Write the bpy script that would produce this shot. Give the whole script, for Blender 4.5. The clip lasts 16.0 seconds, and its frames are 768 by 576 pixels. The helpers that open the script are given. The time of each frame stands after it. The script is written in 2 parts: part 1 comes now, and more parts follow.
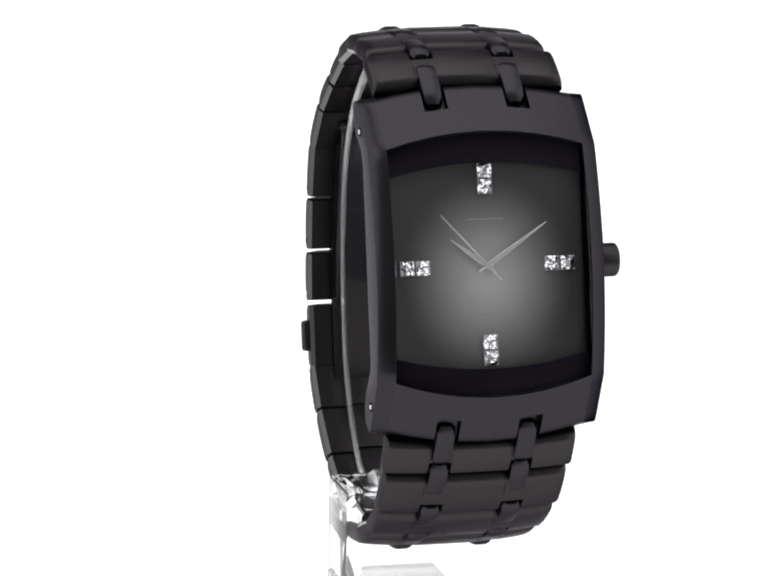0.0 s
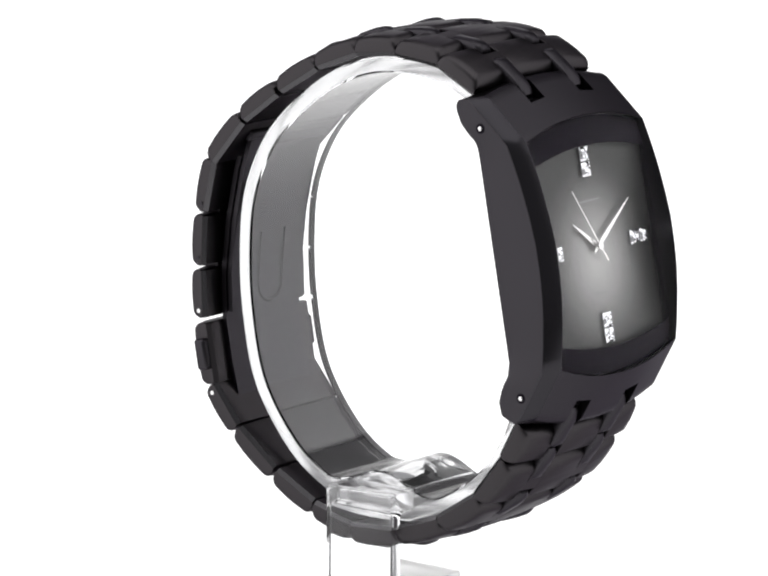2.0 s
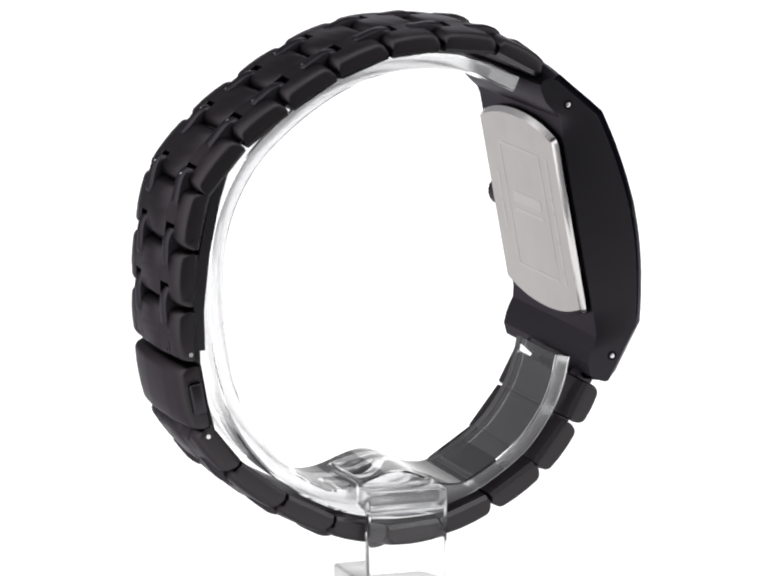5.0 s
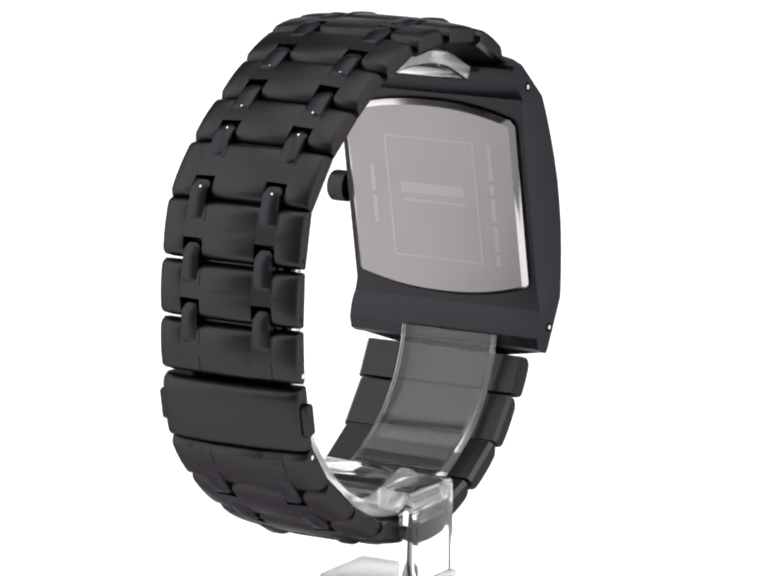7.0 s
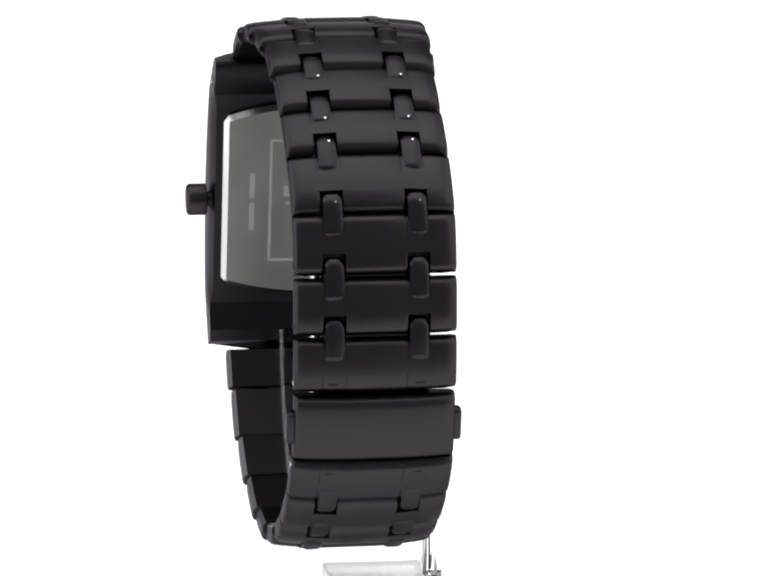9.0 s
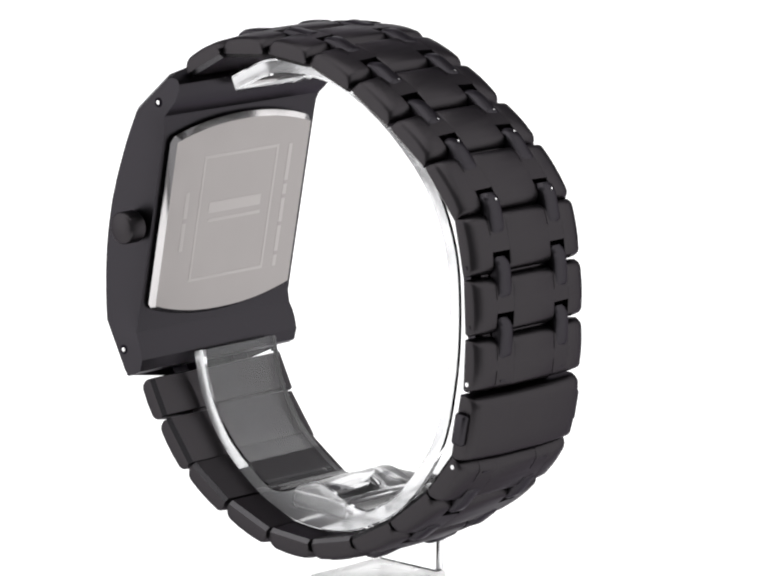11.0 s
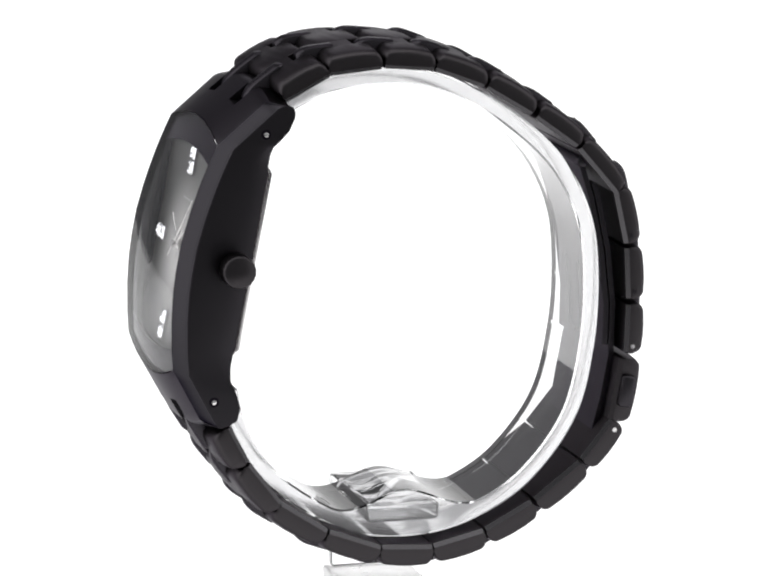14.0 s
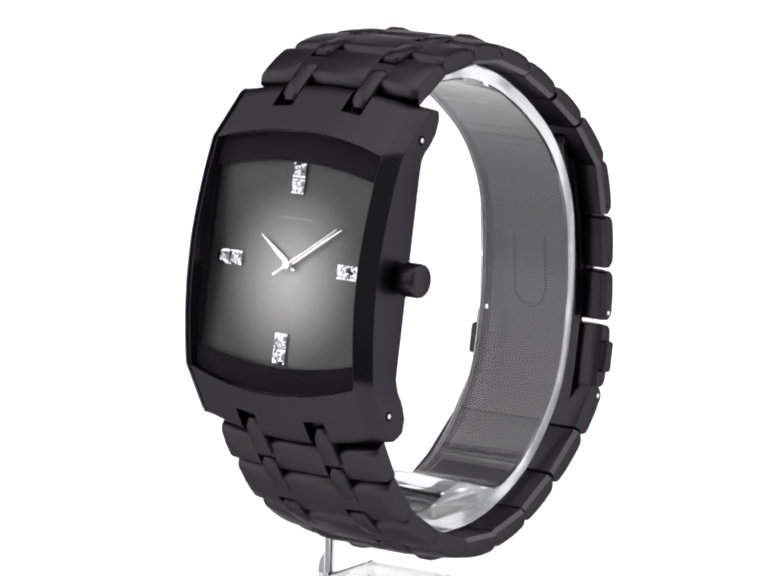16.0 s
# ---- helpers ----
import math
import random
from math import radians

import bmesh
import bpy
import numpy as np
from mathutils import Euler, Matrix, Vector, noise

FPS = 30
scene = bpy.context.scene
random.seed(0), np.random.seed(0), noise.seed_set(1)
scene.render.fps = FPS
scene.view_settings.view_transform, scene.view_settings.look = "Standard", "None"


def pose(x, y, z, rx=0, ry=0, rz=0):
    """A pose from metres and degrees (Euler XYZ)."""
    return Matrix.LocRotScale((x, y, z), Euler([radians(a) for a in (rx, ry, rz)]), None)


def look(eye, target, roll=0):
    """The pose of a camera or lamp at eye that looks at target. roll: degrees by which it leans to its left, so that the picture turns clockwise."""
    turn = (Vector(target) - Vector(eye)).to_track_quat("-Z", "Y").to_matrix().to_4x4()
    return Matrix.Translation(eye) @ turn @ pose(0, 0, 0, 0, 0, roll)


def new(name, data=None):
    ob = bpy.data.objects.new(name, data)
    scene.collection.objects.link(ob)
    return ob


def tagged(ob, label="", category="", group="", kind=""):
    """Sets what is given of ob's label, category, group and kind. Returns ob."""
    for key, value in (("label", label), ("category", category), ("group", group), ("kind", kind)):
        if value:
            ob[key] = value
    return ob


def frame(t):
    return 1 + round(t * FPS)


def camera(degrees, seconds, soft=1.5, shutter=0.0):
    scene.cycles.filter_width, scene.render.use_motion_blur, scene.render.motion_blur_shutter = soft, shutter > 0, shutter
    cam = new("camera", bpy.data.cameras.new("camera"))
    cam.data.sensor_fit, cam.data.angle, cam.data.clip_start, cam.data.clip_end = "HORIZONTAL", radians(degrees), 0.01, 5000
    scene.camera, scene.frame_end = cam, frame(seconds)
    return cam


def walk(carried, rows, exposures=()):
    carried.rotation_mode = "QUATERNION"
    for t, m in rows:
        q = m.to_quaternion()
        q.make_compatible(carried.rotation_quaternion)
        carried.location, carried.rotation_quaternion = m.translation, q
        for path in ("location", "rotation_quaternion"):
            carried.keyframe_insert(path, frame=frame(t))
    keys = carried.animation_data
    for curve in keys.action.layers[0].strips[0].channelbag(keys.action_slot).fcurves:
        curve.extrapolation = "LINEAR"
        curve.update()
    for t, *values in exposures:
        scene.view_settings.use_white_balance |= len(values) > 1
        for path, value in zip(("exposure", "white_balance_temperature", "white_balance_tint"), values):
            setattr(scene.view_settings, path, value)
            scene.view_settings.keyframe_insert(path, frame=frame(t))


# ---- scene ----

MM = 0.001

# camera: long lens, looking down on the turntable
PITCH, YAW = radians(11.263), radians(-0.039)
EYE = Vector((0, -0.63, 0.170))
AIM = EYE + 0.63 * Vector((math.sin(YAW) * math.cos(PITCH), math.cos(YAW) * math.cos(PITCH), -math.sin(PITCH)))
cam = camera(9.362, 16.0, 2.2)
walk(cam, [(0, look(EYE, AIM, 0.276)), (16.0, look(EYE, AIM, 0.276))])

# light: narrow white table and sweep with an added glow, a soft box above and one on each side
world = bpy.data.worlds.new("world")
scene.world = world
world.use_nodes = True
world.node_tree.nodes["Background"].inputs[0].default_value = (0.97, 0.97, 1.0, 1)
world.node_tree.nodes["Background"].inputs[1].default_value = 0.34


def soft_box(name, eye, target, w, h, watts):
    lamp = bpy.data.lights.new(name, "AREA")
    lamp.shape, lamp.size, lamp.size_y, lamp.energy = "RECTANGLE", w, h, watts
    ob = new(name, lamp)
    ob.matrix_world = look(eye, target)
    return ob


soft_box("soft_box_top", (0, 0.0, 1.1), (0, 0, 0.05), 1.1, 1.1, 6)
soft_box("soft_box_side", (-0.8, 0.05, 0.32), (0, 0, 0.08), 1.3, 1.4, 8.5)
soft_box("soft_box_side", (0.8, 0.05, 0.32), (0, 0, 0.08), 1.3, 1.4, 6.5)
scene.view_settings.exposure = 0.0


# ---- materials ----
def material(name, color, rough=0.5, metal=0.0, grain=0.0, size=900.0, vary=0.0, ior=None, transmission=0.0, emit=0.0):
    m = bpy.data.materials.new(name)
    m.use_nodes = True
    nt = m.node_tree
    b = nt.nodes["Principled BSDF"]
    b.inputs["Base Color"].default_value = (*color, 1)
    b.inputs["Roughness"].default_value = rough
    b.inputs["Metallic"].default_value = metal
    b.inputs["Transmission Weight"].default_value = transmission
    if ior:
        b.inputs["IOR"].default_value = ior
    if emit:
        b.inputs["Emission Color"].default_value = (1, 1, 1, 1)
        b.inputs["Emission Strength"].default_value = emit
    if grain or vary:
        co = nt.nodes.new("ShaderNodeTexCoord")
        fine = nt.nodes.new("ShaderNodeTexNoise")
        fine.inputs["Scale"].default_value = size * 2
        fine.inputs["Detail"].default_value = 3
        wide = nt.nodes.new("ShaderNodeTexNoise")
        wide.inputs["Scale"].default_value = size * 0.3
        nt.links.new(co.outputs["Object"], fine.inputs["Vector"])
        nt.links.new(co.outputs["Object"], wide.inputs["Vector"])
        if grain:
            bump = nt.nodes.new("ShaderNodeBump")
            bump.inputs["Strength"].default_value = grain
            bump.inputs["Distance"].default_value = 0.00003
            nt.links.new(fine.outputs["Fac"], bump.inputs["Height"])
            nt.links.new(bump.outputs["Normal"], b.inputs["Normal"])
        if vary:
            span = nt.nodes.new("ShaderNodeMapRange")
            span.inputs["To Min"].default_value = max(0.02, rough - vary)
            span.inputs["To Max"].default_value = rough + vary
            nt.links.new(wide.outputs["Fac"], span.inputs["Value"])
            nt.links.new(span.outputs["Result"], b.inputs["Roughness"])
    return m


BLACK = material("black_plated_steel", (0.043, 0.0395, 0.042), 0.36, 1.0, 0.05, 900, 0.02)
BLACK_SATIN = material("black_satin_steel", (0.039, 0.0362, 0.0405), 0.32, 1.0, 0.03, 900, 0.015)
for m in (BLACK, BLACK_SATIN):          # the coating stays dark at flat angles too
    m.node_tree.nodes["Principled BSDF"].inputs["Specular Tint"].default_value = (0.46, 0.45, 0.47, 1)
STEEL = material("brushed_steel", (0.31, 0.29, 0.285), 0.36, 1.0, 0.15, 700, 0.06)
POLISHED = material("polished_black_steel", (0.034, 0.032, 0.036), 0.24, 1.0, 0.0, 900, 0.03)
POLISHED.node_tree.nodes["Principled BSDF"].inputs["Specular Tint"].default_value = (0.3, 0.3, 0.32, 1)
BEVEL = material("polished_steel_bevel", (0.62, 0.60, 0.60), 0.22, 1.0, 0.05, 700, 0.05)
# lighter black that paints rim light on the links' inner edges
EDGE = material("link_edge_rim_light", (0.075, 0.072, 0.076), 0.25, 1.0, 0.0, 900, 0.05)
PIN = material("bright_pin_steel", (0.75, 0.74, 0.74), 0.2, 1.0)
ETCH = material("etched_steel", (0.42, 0.395, 0.39), 0.5, 1.0)
HAND = material("polished_silver", (0.80, 0.79, 0.78), 0.22, 1.0, 0.0)
PRINT = material("grey_dial_print", (0.27, 0.27, 0.27), 0.4, 0.8)
ACRYLIC = material("clear_acrylic", (0.965, 0.965, 0.97), 0.0, 0.0, 0.0, 900, 0.0, 1.40, 1.0)
FROST = material("saw_cut_acrylic_edge", (0.97, 0.97, 0.98), 0.22, 0.0, 0.1, 900, 0.05, 1.49, 0.8)
FOOT = material("scuffed_acrylic", (0.90, 0.895, 0.895), 0.3, 0.0, 0.4, 500, 0.1, 1.49, 0.85)
MATT = material("black_mask_print", (0.008, 0.006, 0.010), 0.7)
MATT.node_tree.nodes["Principled BSDF"].inputs["Specular IOR Level"].default_value = 0.03
GLASS = material("coated_mineral_glass", (0.98, 0.98, 0.985), 0.0, 0.0, 0.0, 900, 0.0, 1.07, 1.0)
CRYSTAL = material("cut_crystal", (0.85, 0.85, 0.87), 0.08, 1.0)
# glow added so that table and backdrop stay pure white
WHITE = material("white_glowing_sweep", (0.5, 0.5, 0.5), 0.6, 0.0, 0.1, 40, 0.0, None, 0.0, 0.8)


def dial_material():
    m = material("gradient_dial_gloss", (0.2, 0.2, 0.2), 0.42, 0.4)
    nt = m.node_tree
    b = nt.nodes["Principled BSDF"]
    co = nt.nodes.new("ShaderNodeTexCoord")
    mp = nt.nodes.new("ShaderNodeMapping")
    # the dial's own gradient, its bright centre lowered to paint in the gloss
    mp.inputs["Location"].default_value = (0, 0.12, 0)
    mp.inputs["Scale"].default_value = (1 / 0.0115, 1 / 0.0135, 0)
    ln = nt.nodes.new("ShaderNodeVectorMath")
    ln.operation = "LENGTH"
    ramp = nt.nodes.new("ShaderNodeValToRGB")
    ramp.color_ramp.interpolation = "B_SPLINE"
    for k, (at, v) in enumerate(((0.0, 0.46), (0.38, 0.27), (0.72, 0.10), (1.0, 0.03))):
        e = ramp.color_ramp.elements[k] if k < 2 else ramp.color_ramp.elements.new(at)
        e.position, e.color = at, (v, v * 0.985, v * 0.97, 1)
    nt.links.new(co.outputs["Object"], mp.inputs["Vector"])
    nt.links.new(mp.outputs["Vector"], ln.inputs[0])
    nt.links.new(ln.outputs["Value"], ramp.inputs["Fac"])
    nt.links.new(ramp.outputs["Color"], b.inputs["Base Color"])
    return m


DIAL = dial_material()


# ---- mesh helpers, in millimetres ----
def part(name, bm, mat, parent, label="", m=None, smooth=32):
    """Links a bmesh in millimetres as one mesh object under a thing or a part."""
    bm.transform(Matrix.Scale(MM, 4))
    bmesh.ops.recalc_face_normals(bm, faces=bm.faces)
    data = bpy.data.meshes.new(name)
    bm.to_mesh(data)
    bm.free()
    data.materials.append(mat)
    if smooth:
        data.polygons.foreach_set("use_smooth", [True] * len(data.polygons))
        data.set_sharp_from_angle(angle=radians(smooth))
    return attach(name, data, parent, label, m)


def attach(name, data, parent, label="", m=None):
    ob = new(name, data)
    ob.parent = parent
    if m is not None:
        ob.matrix_basis = m
    return tagged(ob, label)


def slab(outline, z0, z1, bevel=0.0, segments=2):
    """A plate with this outline, between two heights, its edges rounded."""
    bm = bmesh.new()
    low = bm.faces.new([bm.verts.new((x, y, z0)) for x, y in outline])
    up = bmesh.ops.extrude_face_region(bm, geom=[low])
    bmesh.ops.translate(bm, vec=(0, 0, z1 - z0), verts=[v for v in up["geom"] if isinstance(v, bmesh.types.BMVert)])
    bmesh.ops.recalc_face_normals(bm, faces=bm.faces)
    if bevel:
        bmesh.ops.bevel(bm, geom=list(bm.edges), offset=bevel, segments=segments, profile=0.5, affect="EDGES", clamp_overlap=True)
    return bm


def box(x0, x1, y0, y1, z0, z1, bevel=0.0, segments=2):
    return slab([(x0, y0), (x1, y0), (x1, y1), (x0, y1)], z0, z1, bevel, segments)


def rod(radius, length, axis="X", sides=20, bevel=0.0):
    bm = bmesh.new()
    bmesh.ops.create_cone(bm, cap_ends=True, segments=sides, radius1=radius, radius2=radius, depth=length)
    if bevel:
        rims = [e for e in bm.edges if len(e.link_faces) == 2 and min(len(f.verts) for f in e.link_faces) == 4 and max(len(f.verts) for f in e.link_faces) > 4]
        bmesh.ops.bevel(bm, geom=rims, offset=bevel, segments=2, profile=0.5, affect="EDGES")
    bm.transform({"X": pose(0, 0, 0, 0, 90), "Y": pose(0, 0, 0, 90), "Z": Matrix()}[axis])
    return bm


def swept(section_at, count, closed=False):
    """Joins sections (lists of points of equal length) into a closed skin."""
    bm = bmesh.new()
    rings = [[bm.verts.new(p) for p in section_at(k)] for k in range(count)]
    n = len(rings[0])
    for k in range(count if closed else count - 1):
        a, b = rings[k], rings[(k + 1) % count]
        for i in range(n):
            bm.faces.new((a[i], a[(i + 1) % n], b[(i + 1) % n], b[i]))
    if not closed:
        bm.faces.new(rings[0][::-1])
        bm.faces.new(rings[-1])
    return bm


def table(pairs, x):
    return float(np.interp(x, [p[0] for p in pairs], [p[1] for p in pairs]))


# ---- setting ----
def build_sweep():
    """White table that curves up into the backdrop."""
    line = [(-0.13, -0.75), (-0.13, -0.004), (-0.126, 0.0), (0.75, 0.0)]
    line += [(0.75 + 0.8 * math.sin(a), 0.8 - 0.8 * math.cos(a)) for a in np.linspace(0.1, math.pi / 2, 14)]
    line += [(1.55, 2.6)]
    bm = bmesh.new()
    rows = [[bm.verts.new((x, y, z)) for x in (-0.24, 0.24)] for y, z in line]
    for a, b in zip(rows, rows[1:]):
        bm.faces.new((a[0], a[1], b[1], b[0]))
    bm.transform(Matrix.Scale(1000, 4))
    ob = part("backdrop", bm, WHITE, None, "seamless white table with an added glow, sweeping up behind the watch")
    return tagged(ob, category="backdrop", kind="structure")


build_sweep()
ground = box(-4000, 4000, -4000, 4000, -760, -750.5)
tagged(part("floor", ground, material("grey_studio_floor", (0.10, 0.10, 0.10), 0.6, 0.0, 0.2, 4, 0.1), None, "plain dark grey studio floor"), category="floor", kind="structure")

# ---- watch ----
U0 = 6.1                      # middle of the watch across its width
TILT = 10.9                   # the face leans back
SPIN = 13.585


def watch_root():
    ob = new("wristwatch")
    return tagged(ob, "black plated steel wristwatch with gradient dial, on a clear stand", "watch")


watch = watch_root()

# the case's own frame: x across, y up the face, z out of the face
CASE = pose(U0 * MM, -27 * MM, 53.5 * MM, 90 - TILT, 0, 0)

FRONT = [(-18.6, 4.55), (-16, 5.25), (-13, 6.0), (-9, 6.75), (-6, 7.15), (-3, 7.35), (1, 7.35), (5, 6.95), (9, 6.3), (12, 5.65), (15.4, 4.75), (17, 4.2)]
BACK = [(0, -2.4), (14.2, -2.4), (15.3, -2.3), (17, -3.5), (18.6, -4.5), (19.6, -4.7), (20.9, -4.5), (21.6, -3.7), (22.2, -2.6)]
RECESS = 2.5
SLOT_X, SLOT_W = 5.55, 1.6


def across(x):
    return min(1.0, abs(x) / 13.2) ** 2


def glass_edge(x, top):
    return (16.7 - 2.1 * across(x)) if top else -(18.2 - 2.4 * across(x))


def lug_end(x, top):
    return (22.8 - 1.5 * across(x)) if top else -(24.1 - 1.9 * across(x))


def front(h, x=0.0):
    """Height of the glass: curved along its length, slightly domed across."""
    return table(FRONT, h) - 0.5 * across(x)


NOTCH = 0.47


def case_rows():
    """Stations up the case: two sloping lugs and, between their curved edges, the glass."""
    lug = [(0.0, 1), (0.03, 1), (0.08, 1), (0.2, 1), (NOTCH, 1), (NOTCH, 0), (0.7, 0), (0.85, 0), (1.0, 0)]
    rows = [("low", k, cut) for k, cut in lug]
    rows += [("glass", k, 0) for k in np.linspace(0, 1, 19)]
    rows += [("high", k, cut) for k, cut in reversed(lug)]
    return rows


def station(kind, k, x):
    lo, hi = glass_edge(x, False), glass_edge(x, True)
    if kind == "low":
        return lug_end(x, False) + k * (lo - lug_end(x, False))
    if kind == "high":
        return lug_end(x, True) + k * (hi - lug_end(x, True))
    return lo + k * (hi - lo)


def lug_height(kind, k, x):
    edge = front(glass_edge(x, kind == "high"), x)
    end = -0.9 if kind == "high" else -0.35
    return end + k * (edge - end) - 0.55 * max(0.0, 1 - k / 0.08) ** 2


def rounded_outline(w, h_mid, h_side, n=12):
    """A rectangle with bowed ends."""
    up = [(x, h_mid - (h_mid - h_side) * (x / w) ** 2) for x in np.linspace(w, -w, n)]
    return up + [(x, -y) for x, y in reversed(up)]


def build_case():
    side = [(15.35, "wall"), (15.35, "waist"), (15.35, "chamfer"), (15.28, "chamfer2"), (13.32, "rim"), (13.2, "plate0"), (13.2, "plate")]
    columns = [(-x, zone) for x, zone in side]
    for s in (-1, 1):
        a, b = s * SLOT_X - SLOT_W, s * SLOT_X + SLOT_W
        columns += [((a - 13.2) / 2 if s < 0 else 0, "plate"), (a, "plate"), (a, "slot"), (b, "slot"), (b, "plate")]
    columns += [((13.2 + SLOT_X + SLOT_W) / 2, "plate")] + side[::-1]
    rows = case_rows()

    def section(j):
        kind, k, cut = rows[j]
        g = station(kind, k, 13.2)
        b = table(BACK, abs(g))
        out = []
        for x, zone in columns:
            h = station(kind, k, x)
            f = front(h, x) if kind == "glass" else lug_height(kind, k, x)
            w = f
            if zone == "wall":
                w = b
                x *= 1 - 0.035 * max(0.0, min(1.0, (16.5 - abs(h)) / 2.5))
            elif zone == "waist":
                w = b + 0.3 + 2.2 * max(0.0, min(1.0, (17.0 - abs(h)) / 4))
            elif zone == "chamfer":
                w = max(f - 1.7, b + 0.5)
            elif zone == "chamfer2":
                w = max(f - 1.62, b + 0.6)
            elif zone == "rim":
                w = f - 0.03
            elif zone in ("plate", "slot") and kind == "glass":
                w = RECESS
            elif zone == "slot" and cut:
                w = max(f - 1.7, b + 0.2)
            out.append((x, h, w))
        return out

    bm = swept(section, len(rows))
    bmesh.ops.remove_doubles(bm, verts=bm.verts, dist=0.0005)
    case = part("case", bm, BLACK_SATIN, watch, "black curved rectangular case with bevelled sides", CASE, 26)
    case.data.materials.append(POLISHED)
    for f in case.data.polygons:             # the long bevels beside the glass are polished
        c = f.center / MM
        if 13.3 < abs(c.x) < 15.3 and f.normal.z > 0.5:
            f.material_index = 1

    # glass
    xs = np.linspace(-13.1, 13.1, 17)

    def lens(top):
        pts = []
        for k in np.linspace(0.004, 0.996, 25):
            row = []
            for x in xs:
                h = station("glass", k, x)
                row.append((x, h, front(h, x) - (0.0 if top else 1.1)))
            pts.append(row)
        return pts

    bm = bmesh.new()
    up = [[bm.verts.new(p) for p in row] for row in lens(True)]
    dn = [[bm.verts.new(p) for p in row] for row in lens(False)]
    n, m = len(up), len(xs)
    for g in (up, dn):
        for a, b in zip(g, g[1:]):
            for i in range(m - 1):
                bm.faces.new((a[i], a[i + 1], b[i + 1], b[i]))
    for j in range(n - 1):
        for i in (0, m - 1):
            bm.faces.new((up[j][i], up[j + 1][i], dn[j + 1][i], dn[j][i]))
    for i in range(m - 1):
        for j in (0, n - 1):
            bm.faces.new((up[j][i], up[j][i + 1], dn[j][i + 1], dn[j][i]))
    glass = part("crystal_glass", bm, GLASS, watch, "curved clear watch glass", CASE, 40)
    glass.visible_shadow = False

    # black printed border under the edge of the glass
    bm = bmesh.new()
    hole = [(x, y - 0.9) for x, y in rounded_outline(12.75, 13.5, 11.8, 24)]
    rim = [(x / 12.75 * 13.05, station("glass", 0.99 if y > 0 else 0.01, x / 12.75 * 13.05)) for x, y in hole]
    loops = []
    rings = [[(a[0] + (b[0] - a[0]) * f, a[1] + (b[1] - a[1]) * f) for a, b in zip(hole, rim)] for f in (0, 0.25, 0.5, 0.75, 1)]
    for pts, low in [(p, 1.25) for p in rings] + [(p, 1.45) for p in reversed(rings)]:
        loops.append([bm.verts.new((x, h, front(h, x) - low)) for x, h in pts])
    for a, b in zip(loops, loops[1:] + loops[:1]):
        for i in range(len(a)):
            k = (i + 1) % len(a)
            bm.faces.new((a[i], a[k], b[k], b[i]))
    part("glass_border", bm, MATT, watch, "black printed border", CASE)
    part("dial_seat", slab([(x, y - 0.8) for x, y in rounded_outline(13.0, 15.6, 13.6)], RECESS + 0.02, RECESS + 0.16), MATT, watch, "", CASE)
    return case


case = build_case()


def build_dial():
    m = CASE @ pose(0, -0.95 * MM, 2.75 * MM)
    dial = part("dial", slab(rounded_outline(12.95, 14.0, 12.7), 0, 0.4, 0.0), DIAL, watch, "black dial fading to silver grey in the middle, with gloss painted in below it", m)
    spots = [(0, 10.3), (0, 12.4), (0, -9.95), (0, -12.05), (8.7, 0), (10.8, 0), (-8.7, 0), (-10.8, 0)]
    rng = random.Random(4)
    bm = bmesh.new()
    # a square cut stone: raised table and sloping facets, broken up
    n = 6
    grid = [[bm.verts.new((x, y, 0.35 + rng.uniform(0.0, 0.35) * (0 < i < n and 0 < j < n)))
             for i, x in enumerate(np.linspace(-0.95, 0.95, n + 1))] for j, y in enumerate(np.linspace(-0.95, 0.95, n + 1))]
    for j in range(n):
        for i in range(n):
            a, b, c, d = grid[j][i], grid[j][i + 1], grid[j + 1][i + 1], grid[j + 1][i]
            if (i + j) % 2:
                bm.faces.new((a, b, c)), bm.faces.new((a, c, d))
            else:
                bm.faces.new((a, b, d)), bm.faces.new((b, c, d))
    rim = [grid[0][i] for i in range(n + 1)] + [grid[j][n] for j in range(1, n + 1)] + [grid[n][i] for i in range(n - 1, -1, -1)] + [grid[j][0] for j in range(n - 1, 0, -1)]
    low = [bm.verts.new((v.co.x, v.co.y, 0)) for v in rim]
    for i in range(len(rim)):
        k = (i + 1) % len(rim)
        bm.faces.new((rim[i], rim[k], low[k], low[i]))
    bm.faces.new(low)
    first = part("crystal_marker", bm, CRYSTAL, dial, "square cut crystal", None, 0)
    for k, (x, y) in enumerate(spots):
        ob = first if k == 0 else attach("crystal_marker", first.data, dial, "square cut crystal")
        ob.matrix_basis = pose(x * MM, y * MM, 0.4 * MM, 0, 0, 90 * (k % 4))
    # faint lettering stands as plain bars
    bm = box(-2.4, 2.4, 6.0, 6.2, 0.4, 0.43)
    part("logo_bar", bm, PRINT, dial)
    part("lettering_bar", box(-1.5, 1.5, -6.4, -6.2, 0.4, 0.43), PRINT, dial)
    return dial


dial = build_dial()


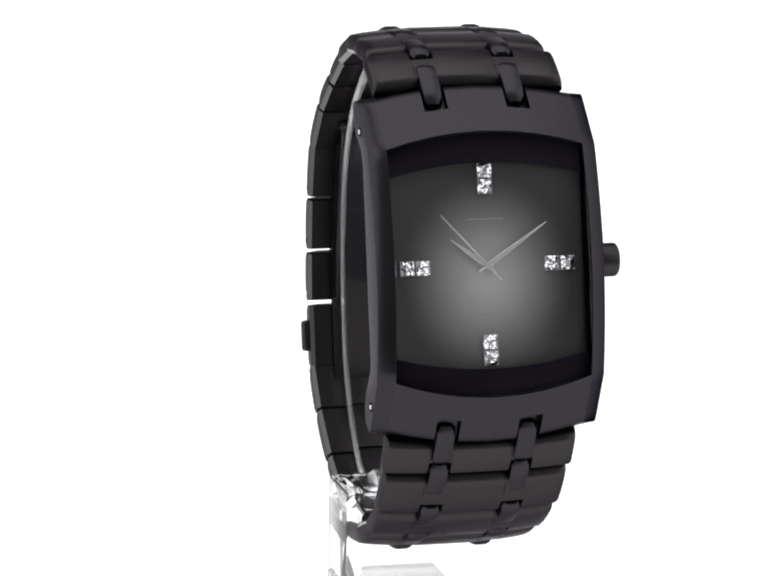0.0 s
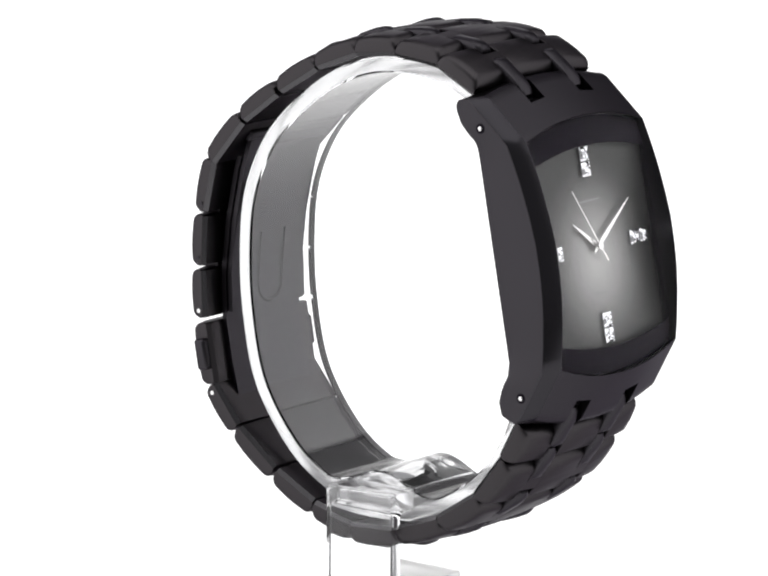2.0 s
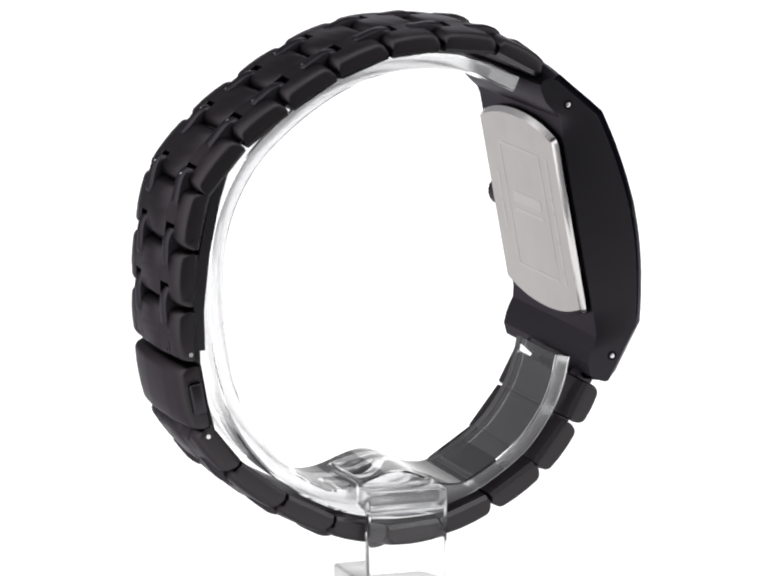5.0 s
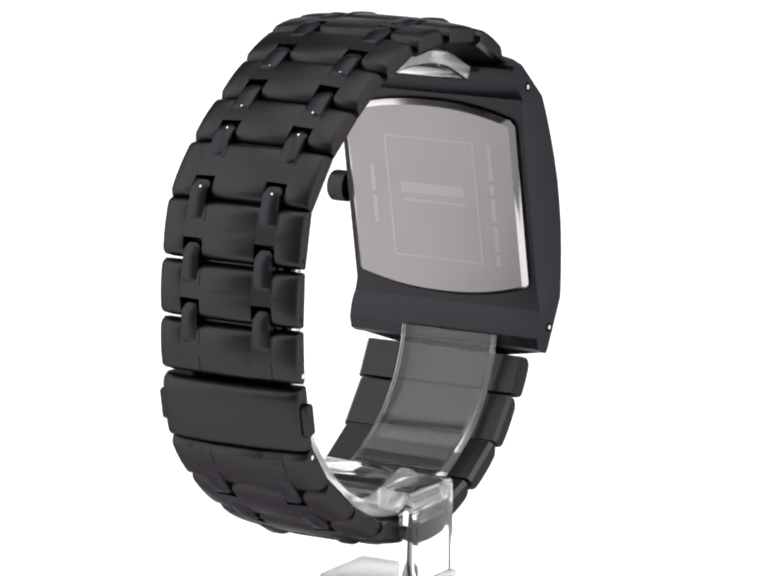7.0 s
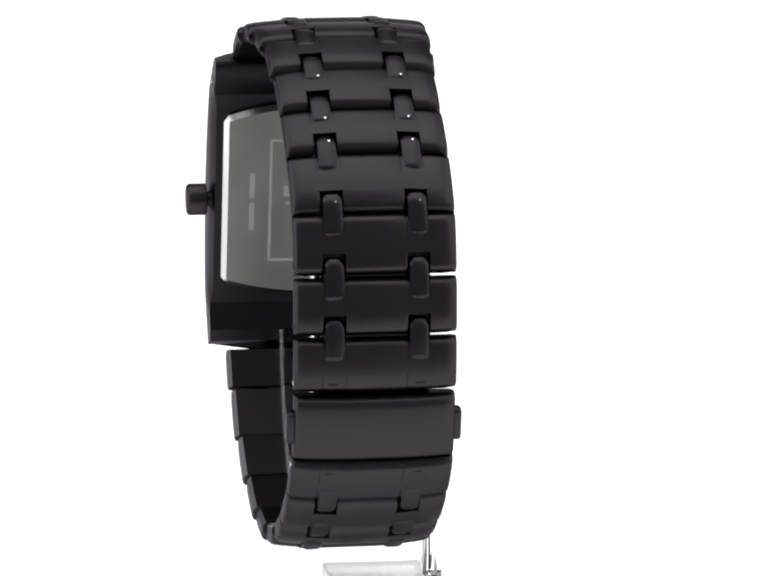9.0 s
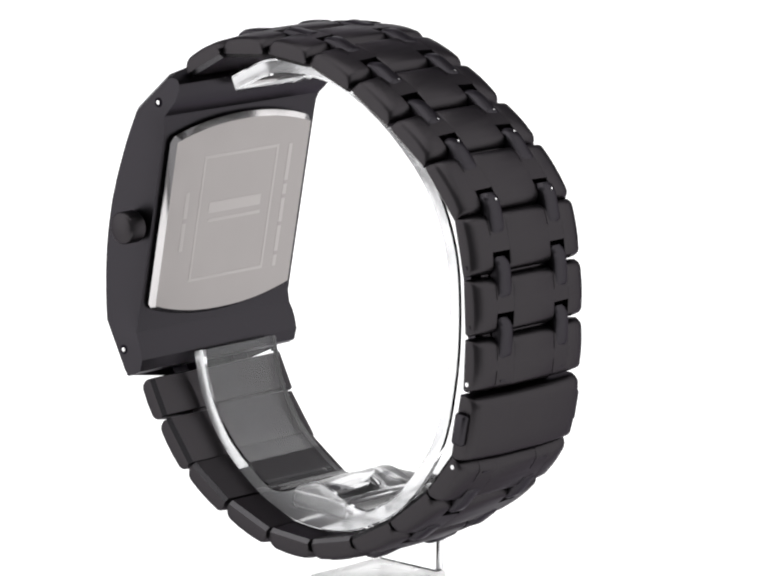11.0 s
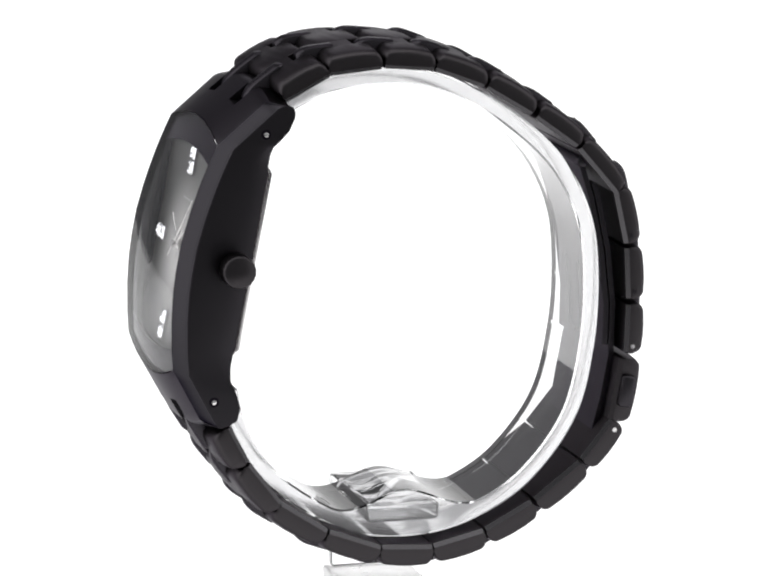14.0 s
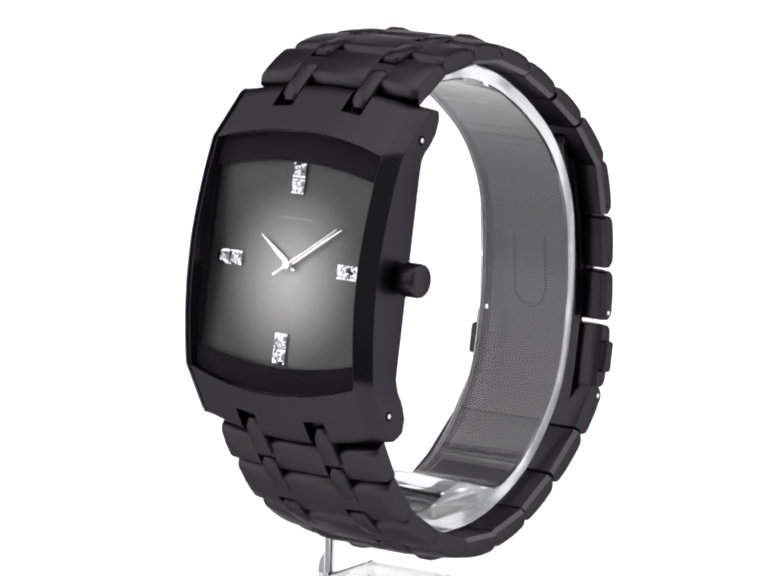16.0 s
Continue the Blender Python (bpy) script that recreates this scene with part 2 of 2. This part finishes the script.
def hand(name, length, tail, width, z, turn, label):
    outline = [(-0.16, -tail), (0.16, -tail), (width / 2, length * 0.12), (width * 0.42, length * 0.35), (0.06, length), (-0.06, length), (-width * 0.42, length * 0.35), (-width / 2, length * 0.12)]
    bm = slab(outline, z, z + 0.15, 0.03, 1)
    hub = rod(0.55, 0.25, "Z", 16)
    hub.transform(Matrix.Translation((0, 0, z + 0.1)))
    data = bpy.data.meshes.new("hub")
    hub.to_mesh(data)
    bm.from_mesh(data)
    ob = part(name, bm, HAND, watch, label, HANDS_AT @ pose(0, 0, 0, 0, 0, -turn))
    return ob


HANDS_AT = CASE @ pose(0, -0.95 * MM, 3.15 * MM)
hour_hand = hand("hour_hand", 6.0, 1.2, 0.75, 0.35, -54, "tapered silver hour hand")
minute_hand = hand("minute_hand", 9.7, 1.4, 0.75, 0.6, 56, "tapered silver minute hand")
second_hand = hand("second_hand", 9.2, 2.6, 0.22, 0.85, -41, "thin silver second hand")


def build_caseback():
    outline = []
    w, hm, hs = 13.8, 14.6, 12.4
    top = [(x, hm - (hm - hs) * abs(x / w) ** 2.2) for x in np.linspace(w, -w, 15)]
    outline = top + [(x, -y) for x, y in reversed(top)]
    m = CASE @ pose(0, 0, -2.2 * MM, 0, 180, 0)
    back = part("caseback", slab(outline, 0, 1.4, 0.95, 1), STEEL, watch, "brushed steel caseback with polished bevel and engraving", m)
    back.data.materials.append(BEVEL)
    for f in back.data.polygons:
        if abs(f.normal.z) < 0.95:
            f.material_index = 1
    fw, fh, t = 7.3, 9.2, 0.4
    for x0, x1, y0, y1 in ((-fw, fw, fh - t, fh), (-fw, fw, -fh, -fh + t), (-fw, -fw + t, -fh + t, fh - t), (fw - t, fw, -fh + t, fh - t)):
        part("engraved_line", box(x0, x1, y0, y1, 1.4, 1.42), ETCH, back)
    part("logo_bar", box(-5.2, 5.0, 0.6, 2.2, 1.4, 1.42), ETCH, back)
    part("lettering_bar", box(-5.0, 5.2, -0.7, -0.25, 1.4, 1.42), ETCH, back)
    # rows of small lettering up both sides, one bar a word
    for x, words in ((9.65, ((-9.2, -7.6), (-7.0, -3.2), (-2.6, 0.9), (1.5, 3.0), (3.6, 9.0))), (-9.7, ((-4.4, -0.3), (0.4, 4.2)))):
        for a, b in words:
            part("lettering_bar", box(x - 0.36, x + 0.36, a, b, 1.4, 1.42), ETCH, back)


build_caseback()


def build_crown():
    m = CASE @ pose(15.0 * MM, -0.85 * MM, -0.3 * MM)
    stem = rod(1.1, 1.6)
    stem.transform(Matrix.Translation((0.5, 0, 0)))
    part("crown_stem", stem, BLACK, watch, "", m)
    count = 40

    def section(k):
        x, r = [(0.8, 2.0), (0.95, 2.25), (3.2, 2.25), (3.45, 2.15), (3.6, 1.9)][k]
        return [(x, (r - (0.07 if i % 2 and 0 < k < 4 else 0)) * math.cos(2 * math.pi * i / count), (r - (0.07 if i % 2 and 0 < k < 4 else 0)) * math.sin(2 * math.pi * i / count)) for i in range(count)]

    part("crown", swept(section, 5), BLACK, watch, "small round black fluted crown", m, 40)
    for s in (-1, 1):
        for h, w in ((17.2, -1.15), (-18.85, -0.9)):
            part("lug_pin", rod(0.33, 0.5, "X", 14, 0.08), PIN, watch, "bright steel pin end", CASE @ pose(s * 15.25 * MM, h * MM, w * MM))
            part("pin_collar", rod(0.66, 0.36, "X", 20), MATT, watch, "", CASE @ pose(s * 15.22 * MM, h * MM, w * MM))


build_crown()

# ---- bracelet: joints along its outer face, from the top of the case over the back to its foot (depth, height) ----
TOP = [(-20.8, 75.7), (-13.9, 79.4), (-5.7, 80.2), (2.0, 79.5), (9.7, 76.6), (16.8, 72.3), (23.4, 67.5), (29.3, 60.6), (31.1, 52.4), (31.5, 44.4), (31.2, 36.8)]
LOW = [(29.4, 27.0), (24.5, 20.9), (17.4, 15.4), (10.0, 11.5), (2.0, 9.6), (-6.1, 10.1), (-14.2, 13.1), (-21.4, 17.8), (-26.4, 24.2), (-29.4, 29.95)]


def place(p, q):
    """Frame on the outer face between two joints: x across, y along, z outwards."""
    y = Vector((0, q[0] - p[0], q[1] - p[1])).normalized()
    x = Vector((1, 0, 0))
    z = x.cross(y)
    m = Matrix((x, y, z)).transposed().to_4x4()
    if z.dot(Vector((0, p[0], p[1] - 47))) < 0:
        m = Matrix((-x, y, -z)).transposed().to_4x4()
    m.translation = Vector((U0, (p[0] + q[0]) / 2, (p[1] + q[1]) / 2)) * MM
    return m, math.dist(p, q)


def link_mesh(w, length, thick, plain_end=False, hollow=0.0, grooved=True):
    """One link: a cushion plate, grooved where the joining bars lie."""
    a, b = -length / 2 + 0.24, length / 2 - 0.24
    h, s, sw = w / 2, SLOT_X, 1.52
    lo, hi = a + 2.75, b - 2.95
    columns = [(-h + 0.5, "foot"), (-h, "heel"), (-h, "side"), (-h + 0.12, "side2"), (-h + 0.45, "edge"), (-h + 1.6, "top")]
    for k in (-1, 1):
        columns += [(k * s - sw - 0.25, "top"), (k * s - sw, "lip"), (k * s - sw, "slot"), (k * s + sw, "slot"), (k * s + sw, "lip"), (k * s + sw + 0.25, "top")]
    columns += [(h - 1.6, "top"), (h - 0.45, "edge"), (h - 0.12, "side2"), (h, "side"), (h, "heel"), (h - 0.5, "foot")]
    ys = [(a, "low"), (a + 0.05, "low"), (a + 0.3, "low"), (a + 0.6, "low"), (a + 1.0, "low"), (lo, "low"), (lo, "mid"), ((lo + hi) / 2, "mid"), (hi, "mid"), (hi, "high"),
          ((hi + b) / 2, "high"), (b - 1.0, "high"), (b - 0.6, "high"), (b - 0.3, "high"), (b - 0.05, "high"), (b, "high")]

    def crown_height(y):
        e = abs(2 * y / length)
        d = min(y - a, b - y)
        return 0.15 - 0.45 * e ** 2.5 - (0.95 * (1 - d / 1.0) ** 2.2 if d < 1.0 else 0)

    def section(j):
        y, zone = ys[j]
        c = crown_height(y)
        out = []
        for x, kind in columns:
            y = max(a + 0.13, min(b - 0.13, ys[j][0])) if kind in ("foot", "heel", "side", "side2", "edge") else ys[j][0]
            c = crown_height(ys[j][0]) + 0.75 * (1 - (x / h) ** 2)
            z = c
            if kind in ("foot", "heel"):
                z = -thick + (0.55 if kind == "heel" else 0) + (0.8 if j in (0, len(ys) - 1) else 0.35 if j in (1, len(ys) - 2) else 0)
            elif kind == "side":
                z = c - 0.62
            elif kind == "side2":
                z = c - 0.3
            elif kind == "edge":
                z = c - 0.06
            elif not grooved:
                z = c
            elif kind == "lip":
                z = c - (0.1 if zone != "mid" else 0.02)
            elif kind == "slot" and zone == "low" and not plain_end:
                z = -thick + 0.9
            elif kind == "slot":
                z = c - 0.03
            y -= hollow * (1 - (x / h) ** 2) * max(0.0, 2 * y / length)
            out.append((x, y, z))
        return out

    bm = swept(section, len(ys))
    bmesh.ops.remove_doubles(bm, verts=bm.verts, dist=0.0005)
    return bm


def bar_mesh(length=5.7, w=2.85):
    """A joining bar: arched along its length, rounded across."""
    def section(k):
        y = -length / 2 + length * k / 16
        e = abs(2 * y / length)
        rise = 0.52 - (0.8 * e ** 3 if y > 0 else 0.05 * e ** 2 + 0.5 * max(0.0, e - 0.8) / 0.2)
        r = w / 2 * (1 - 0.10 * y / length) * (1 - 0.3 * (max(0.0, e - 0.75) / 0.25) ** 2)
        return [(-r, y, -2.1), (r, y, -2.1), (r, y, rise - 0.75), (r * 0.86, y, rise - 0.25), (r * 0.5, y, rise - 0.03), (-r * 0.5, y, rise - 0.03), (-r * 0.86, y, rise - 0.25), (-r, y, rise - 0.75)]
    return swept(section, 17)


def band_width(k, count, near=26.2, far=21.4):
    return near + (far - near) * min(1.0, k / count)


def build_bracelet():
    bar_data = None
    runs = [(TOP, False), (LOW[::-1], True)]
    for joints, flip in runs:
        n = len(joints) - 1
        for k in range(n):
            p, q = joints[k], joints[k + 1]
            m, length = place(q, p)
            w = band_width(k + 0.5, 6.0 if flip else 4.2)
            thick = 2.8 if flip else 2.5
            link = part("link", link_mesh(w, length, thick, k == n - 1, (0.5 if flip else 0.4) if k == 0 else 0.0), BLACK, watch, "", m, 40)
            link.data.materials.append(EDGE)
            for f in link.data.polygons:         # bevelled edge along the inside, lightened as if rim lit
                if abs(f.normal.x) > 0.4 and f.normal.z < -0.4:
                    f.material_index = 1
            if k:
                part("hinge_pin", rod(0.7, 14.4, "X", 12), BLACK, link, "", pose(0, (length / 2) * MM, (1.0 - thick) * MM))
            if k == n - 1 or 6 < k < n and not flip:
                for s in (-1, 1):
                    part("pin_end", rod(0.32, 0.2, "X", 10), PIN if k == n - 1 else BLACK_SATIN, link, "", pose(s * w / 2 * MM, -length * 0.32 * MM, -1.4 * MM))
            if k == n - 1:
                for s in (-1, 1):
                    part("stamped_mark", box(-0.8, 0.8, -0.14, 0.14, -0.2, 0.12, 0.04, 1), BLACK_SATIN, link, "", pose(s * SLOT_X * MM, (-length / 2 + 1.5) * MM, 0.42 * MM))
            for s in (-1, 1):
                if k == 0:
                    at = pose(s * SLOT_X * MM, (length / 2 + (-0.5 if flip else -0.2)) * MM, (0.85 if flip else 0.22) * MM, 4 if flip else -8)
                    part("joining_bar", bar_mesh(6.6 if flip else 7.0), BLACK_SATIN, link, "", at, 40)
                    continue
                at = pose(s * SLOT_X * MM, (length / 2 - 0.5) * MM, 0.34 * MM)
                if not flip and k in (4, 5, 6, 7):      # tiny bright disc added for the glint of a pin in the bar
                    y = length / 2 - 0.5 + (1.9 if k > 5 else -2.1)
                    part("pin_glint", rod(0.16, 0.16, "Z", 10), PIN, link, "", pose((s * SLOT_X + 0.35) * MM, y * MM, (0.66 if k > 5 else 0.84) * MM))
                if bar_data is None:
                    bar_data = part("joining_bar", bar_mesh(), BLACK_SATIN, link, "", at, 40).data
                else:
                    attach("joining_bar", bar_data, link, "", at)


build_bracelet()


def build_clasp():
    m, length = place(LOW[0], TOP[-1])
    w = 21.2
    cover = part("clasp_cover", link_mesh(w, length - 0.5, 3.1, True, 0.0, False), BLACK, watch, "plain black folding clasp cover", m @ pose(0, 0, 0.2 * MM), 40)
    for s in (-1, 1):
        part("push_button", box(-0.9, 0.9, -2.2, 2.2, -2.5, -0.6, 0.45, 3), BLACK_SATIN, cover, "black push button", pose(s * (w / 2 + 0.1) * MM, 0, 0))
    # folded inner blades, curved along the back of the bracelet
    pts = [(22.9, 63.4), (24.5, 58.3), (26.0, 51), (26.8, 43.5), (26.6, 36.5), (25.6, 31), (24.2, 25.6)]
    for k, (off, wide, lo, hi) in enumerate(((0.0, 14.4, 0, 38), (0.85, 15.0, 6, 60))):
        line = []
        for i in range(lo, hi + 1, 2):
            t = i / 60 * (len(pts) - 1)
            j = min(int(t), len(pts) - 2)
            f = t - j
            line.append((pts[j][0] * (1 - f) + pts[j + 1][0] * f + off, pts[j][1] * (1 - f) + pts[j + 1][1] * f))

        def section(i, line=line, wide=wide):
            v, z = line[i]
            return [(U0 - wide / 2, v, z), (U0 + wide / 2, v, z), (U0 + wide / 2, v + 0.75, z), (U0 - wide / 2, v + 0.75, z)]
        part("clasp_blade", swept(section, len(line)), BLACK_SATIN, watch, "curved black folding clasp blade")
    # pressed loop on the inner blade
    loop = [(2.6, 49.0), (2.6, 42.0)] + [(2.6 * math.cos(a), 41.2 - 2.6 * math.sin(a)) for a in np.linspace(0.1, math.pi - 0.1, 9)] + [(-2.6, 42.0), (-2.6, 49.0)]

    def bead(k):
        x, z = loop[k]
        v = table([(p[1], p[0]) for p in reversed(pts)], z)
        a, b = loop[max(k - 1, 0)], loop[min(k + 1, len(loop) - 1)]
        t = Vector((b[0] - a[0], 0, b[1] - a[1])).normalized()
        side = Vector((-t.z, 0, t.x)) * 0.28
        c = Vector((U0 + x, v - 0.04, z))
        return [tuple(c + side), tuple(c - side), tuple(c - side * 0.5 + Vector((0, -0.22, 0))), tuple(c + side * 0.5 + Vector((0, -0.22, 0)))]
    part("blade_loop", swept(bead, len(loop)), BLACK_SATIN, watch)
    bm = rod(0.9, 15.0, "X", 16, 0.2)
    bm.transform(Matrix.Translation((U0, 23.6, 63.5)))
    part("blade_hinge", bm, BLACK_SATIN, watch)


build_clasp()


# ---- stand ----
def smooth_path(points, n):
    """Catmull-Rom line through points."""
    P = [Vector(p) for p in points]
    P = [2 * P[0] - P[1]] + P + [2 * P[-1] - P[-2]]
    out = []
    for k in range(n):
        t = k / (n - 1) * (len(P) - 3) * 0.999999
        j = int(t)
        f = t - j
        a, b, c, d = P[j:j + 4]
        out.append(0.5 * (2 * b + (c - a) * f + (2 * a - 5 * b + 4 * c - d) * f * f + (3 * b - a - 3 * c + d) * f ** 3))
    return out


def rounded_section(u0, u1, inner, outer, r=0.25):
    """Four-sided section with rounded corners, between an inner and an outer point."""
    d = (outer - inner).normalized()
    pts = []
    for u, s in ((u0, 1), (u1, -1)):
        pts.append([(u + s * r, inner), (u, inner + d * r), (u, outer - d * r), (u + s * r, outer)])
    ring = pts[0] + pts[1][::-1]
    return [(u, p.x, p.y) for u, p in ring]


def build_stand():
    stand = new("watch_stand")
    tagged(stand, "clear acrylic watch stand with a C-shaped holder", "display stand")
    outer = smooth_path([(-18.2, 73.2), (-12, 76.0), (-5, 77.0), (2, 76.4), (9, 73.7), (15.8, 69.0), (21.2, 63.4), (24.8, 56), (25.9, 48), (25.4, 38), (22.8, 27.8), (16.5, 19.4), (9.2, 14.8),
                         (2, 12.8), (-6, 13.0), (-12.8, 15.6), (-19.5, 20.3), (-23.4, 25.4), (-25.2, 29.6), (-26.1, 33.6)], 220)

    def section(k):
        p = outer[k]
        d = outer[min(k + 1, 219)] - outer[max(k - 1, 0)]
        nrm = Vector((-d.y, d.x)).normalized()
        if nrm.dot(Vector((0, 47)) - p) < 0:
            nrm = -nrm
        thick = 2.2
        if p.y < 25 and abs(p.x + 0.8) < 11:
            thick += 4.4 * (0.5 + 0.5 * math.cos(math.pi * (p.x + 0.8) / 11)) ** 0.75
        twist = 0.045 * p.x - 0.6          # the band sits a little askew on its arm
        return rounded_section(-1.2 + twist, 13.3 + twist, p + nrm * thick, p)

    ring = part("holder_ring", swept(section, 220), ACRYLIC, stand, "C-shaped clear acrylic band", None, 30)
    ring.data.materials.append(FROST)
    for f in ring.data.polygons:
        if abs(f.normal.x) > 0.95:
            f.material_index = 1
    # post and arm: one bar bent square at the top
    bend = [(-7.1, 4.28), (-4.9, 4.28), (-4.9, 13.9), (-4.7, 14.4), (-4.2, 14.6), (-1.6, 14.6), (-1.6, 17.5), (-6.3, 17.5), (-6.85, 17.3), (-7.1, 16.8)]
    bm = slab(bend, -5.0, 6.35, 0.28, 2)
    bm.transform(pose(0, 0, 0, 90))
    post = part("post", bm, ACRYLIC, stand, "bent clear acrylic post", None, 40)
    base = part("foot", box(-7.3, 8.0, -7.2, 4.9, 0.02, 4.25, 0.5, 3), FOOT, stand, "scuffed clear acrylic foot block", None, 40)
    slot = part("arm_slot", box(-1.5, 12.3, -6.2, 4.0, 14.7, 17.3, 0.7, 3), ACRYLIC, ring, "rounded slot through the band", None, 40)
    slot.data.flip_normals()
    for ob in (ring, post, base, slot):
        ob.visible_shadow = False
    return stand


stand = build_stand()


# ---- what moves ----
def turn_at(t):
    drift = [(0, 0), (2, -0.39), (4.2, 0.09), (6.3, 0.0), (8.3, 0.25), (10.2, -0.25), (12.3, -0.1), (14, 0.18), (16, -0.03)]
    return SPIN + 19.439 * t + table(drift, t)


def motions():
    rows = [(t, pose(0, 0, 0, 0, 0, turn_at(t))) for t in np.arange(0, 16.01, 1.0)]
    walk(watch, rows)
    walk(stand, rows)
    ticks = [(0.0, HANDS_AT @ pose(0, 0, 0, 0, 0, 42.5)), (0.07, HANDS_AT @ pose(0, 0, 0, 0, 0, 42.5))]
    for k in range(16):                       # one tick a second
        held = HANDS_AT @ pose(0, 0, 0, 0, 0, 36.5 - 6 * k)
        ticks += [(k + 0.13, held), (16.0 if k == 15 else k + 1.07, held)]
    walk(second_hand, ticks)


motions()
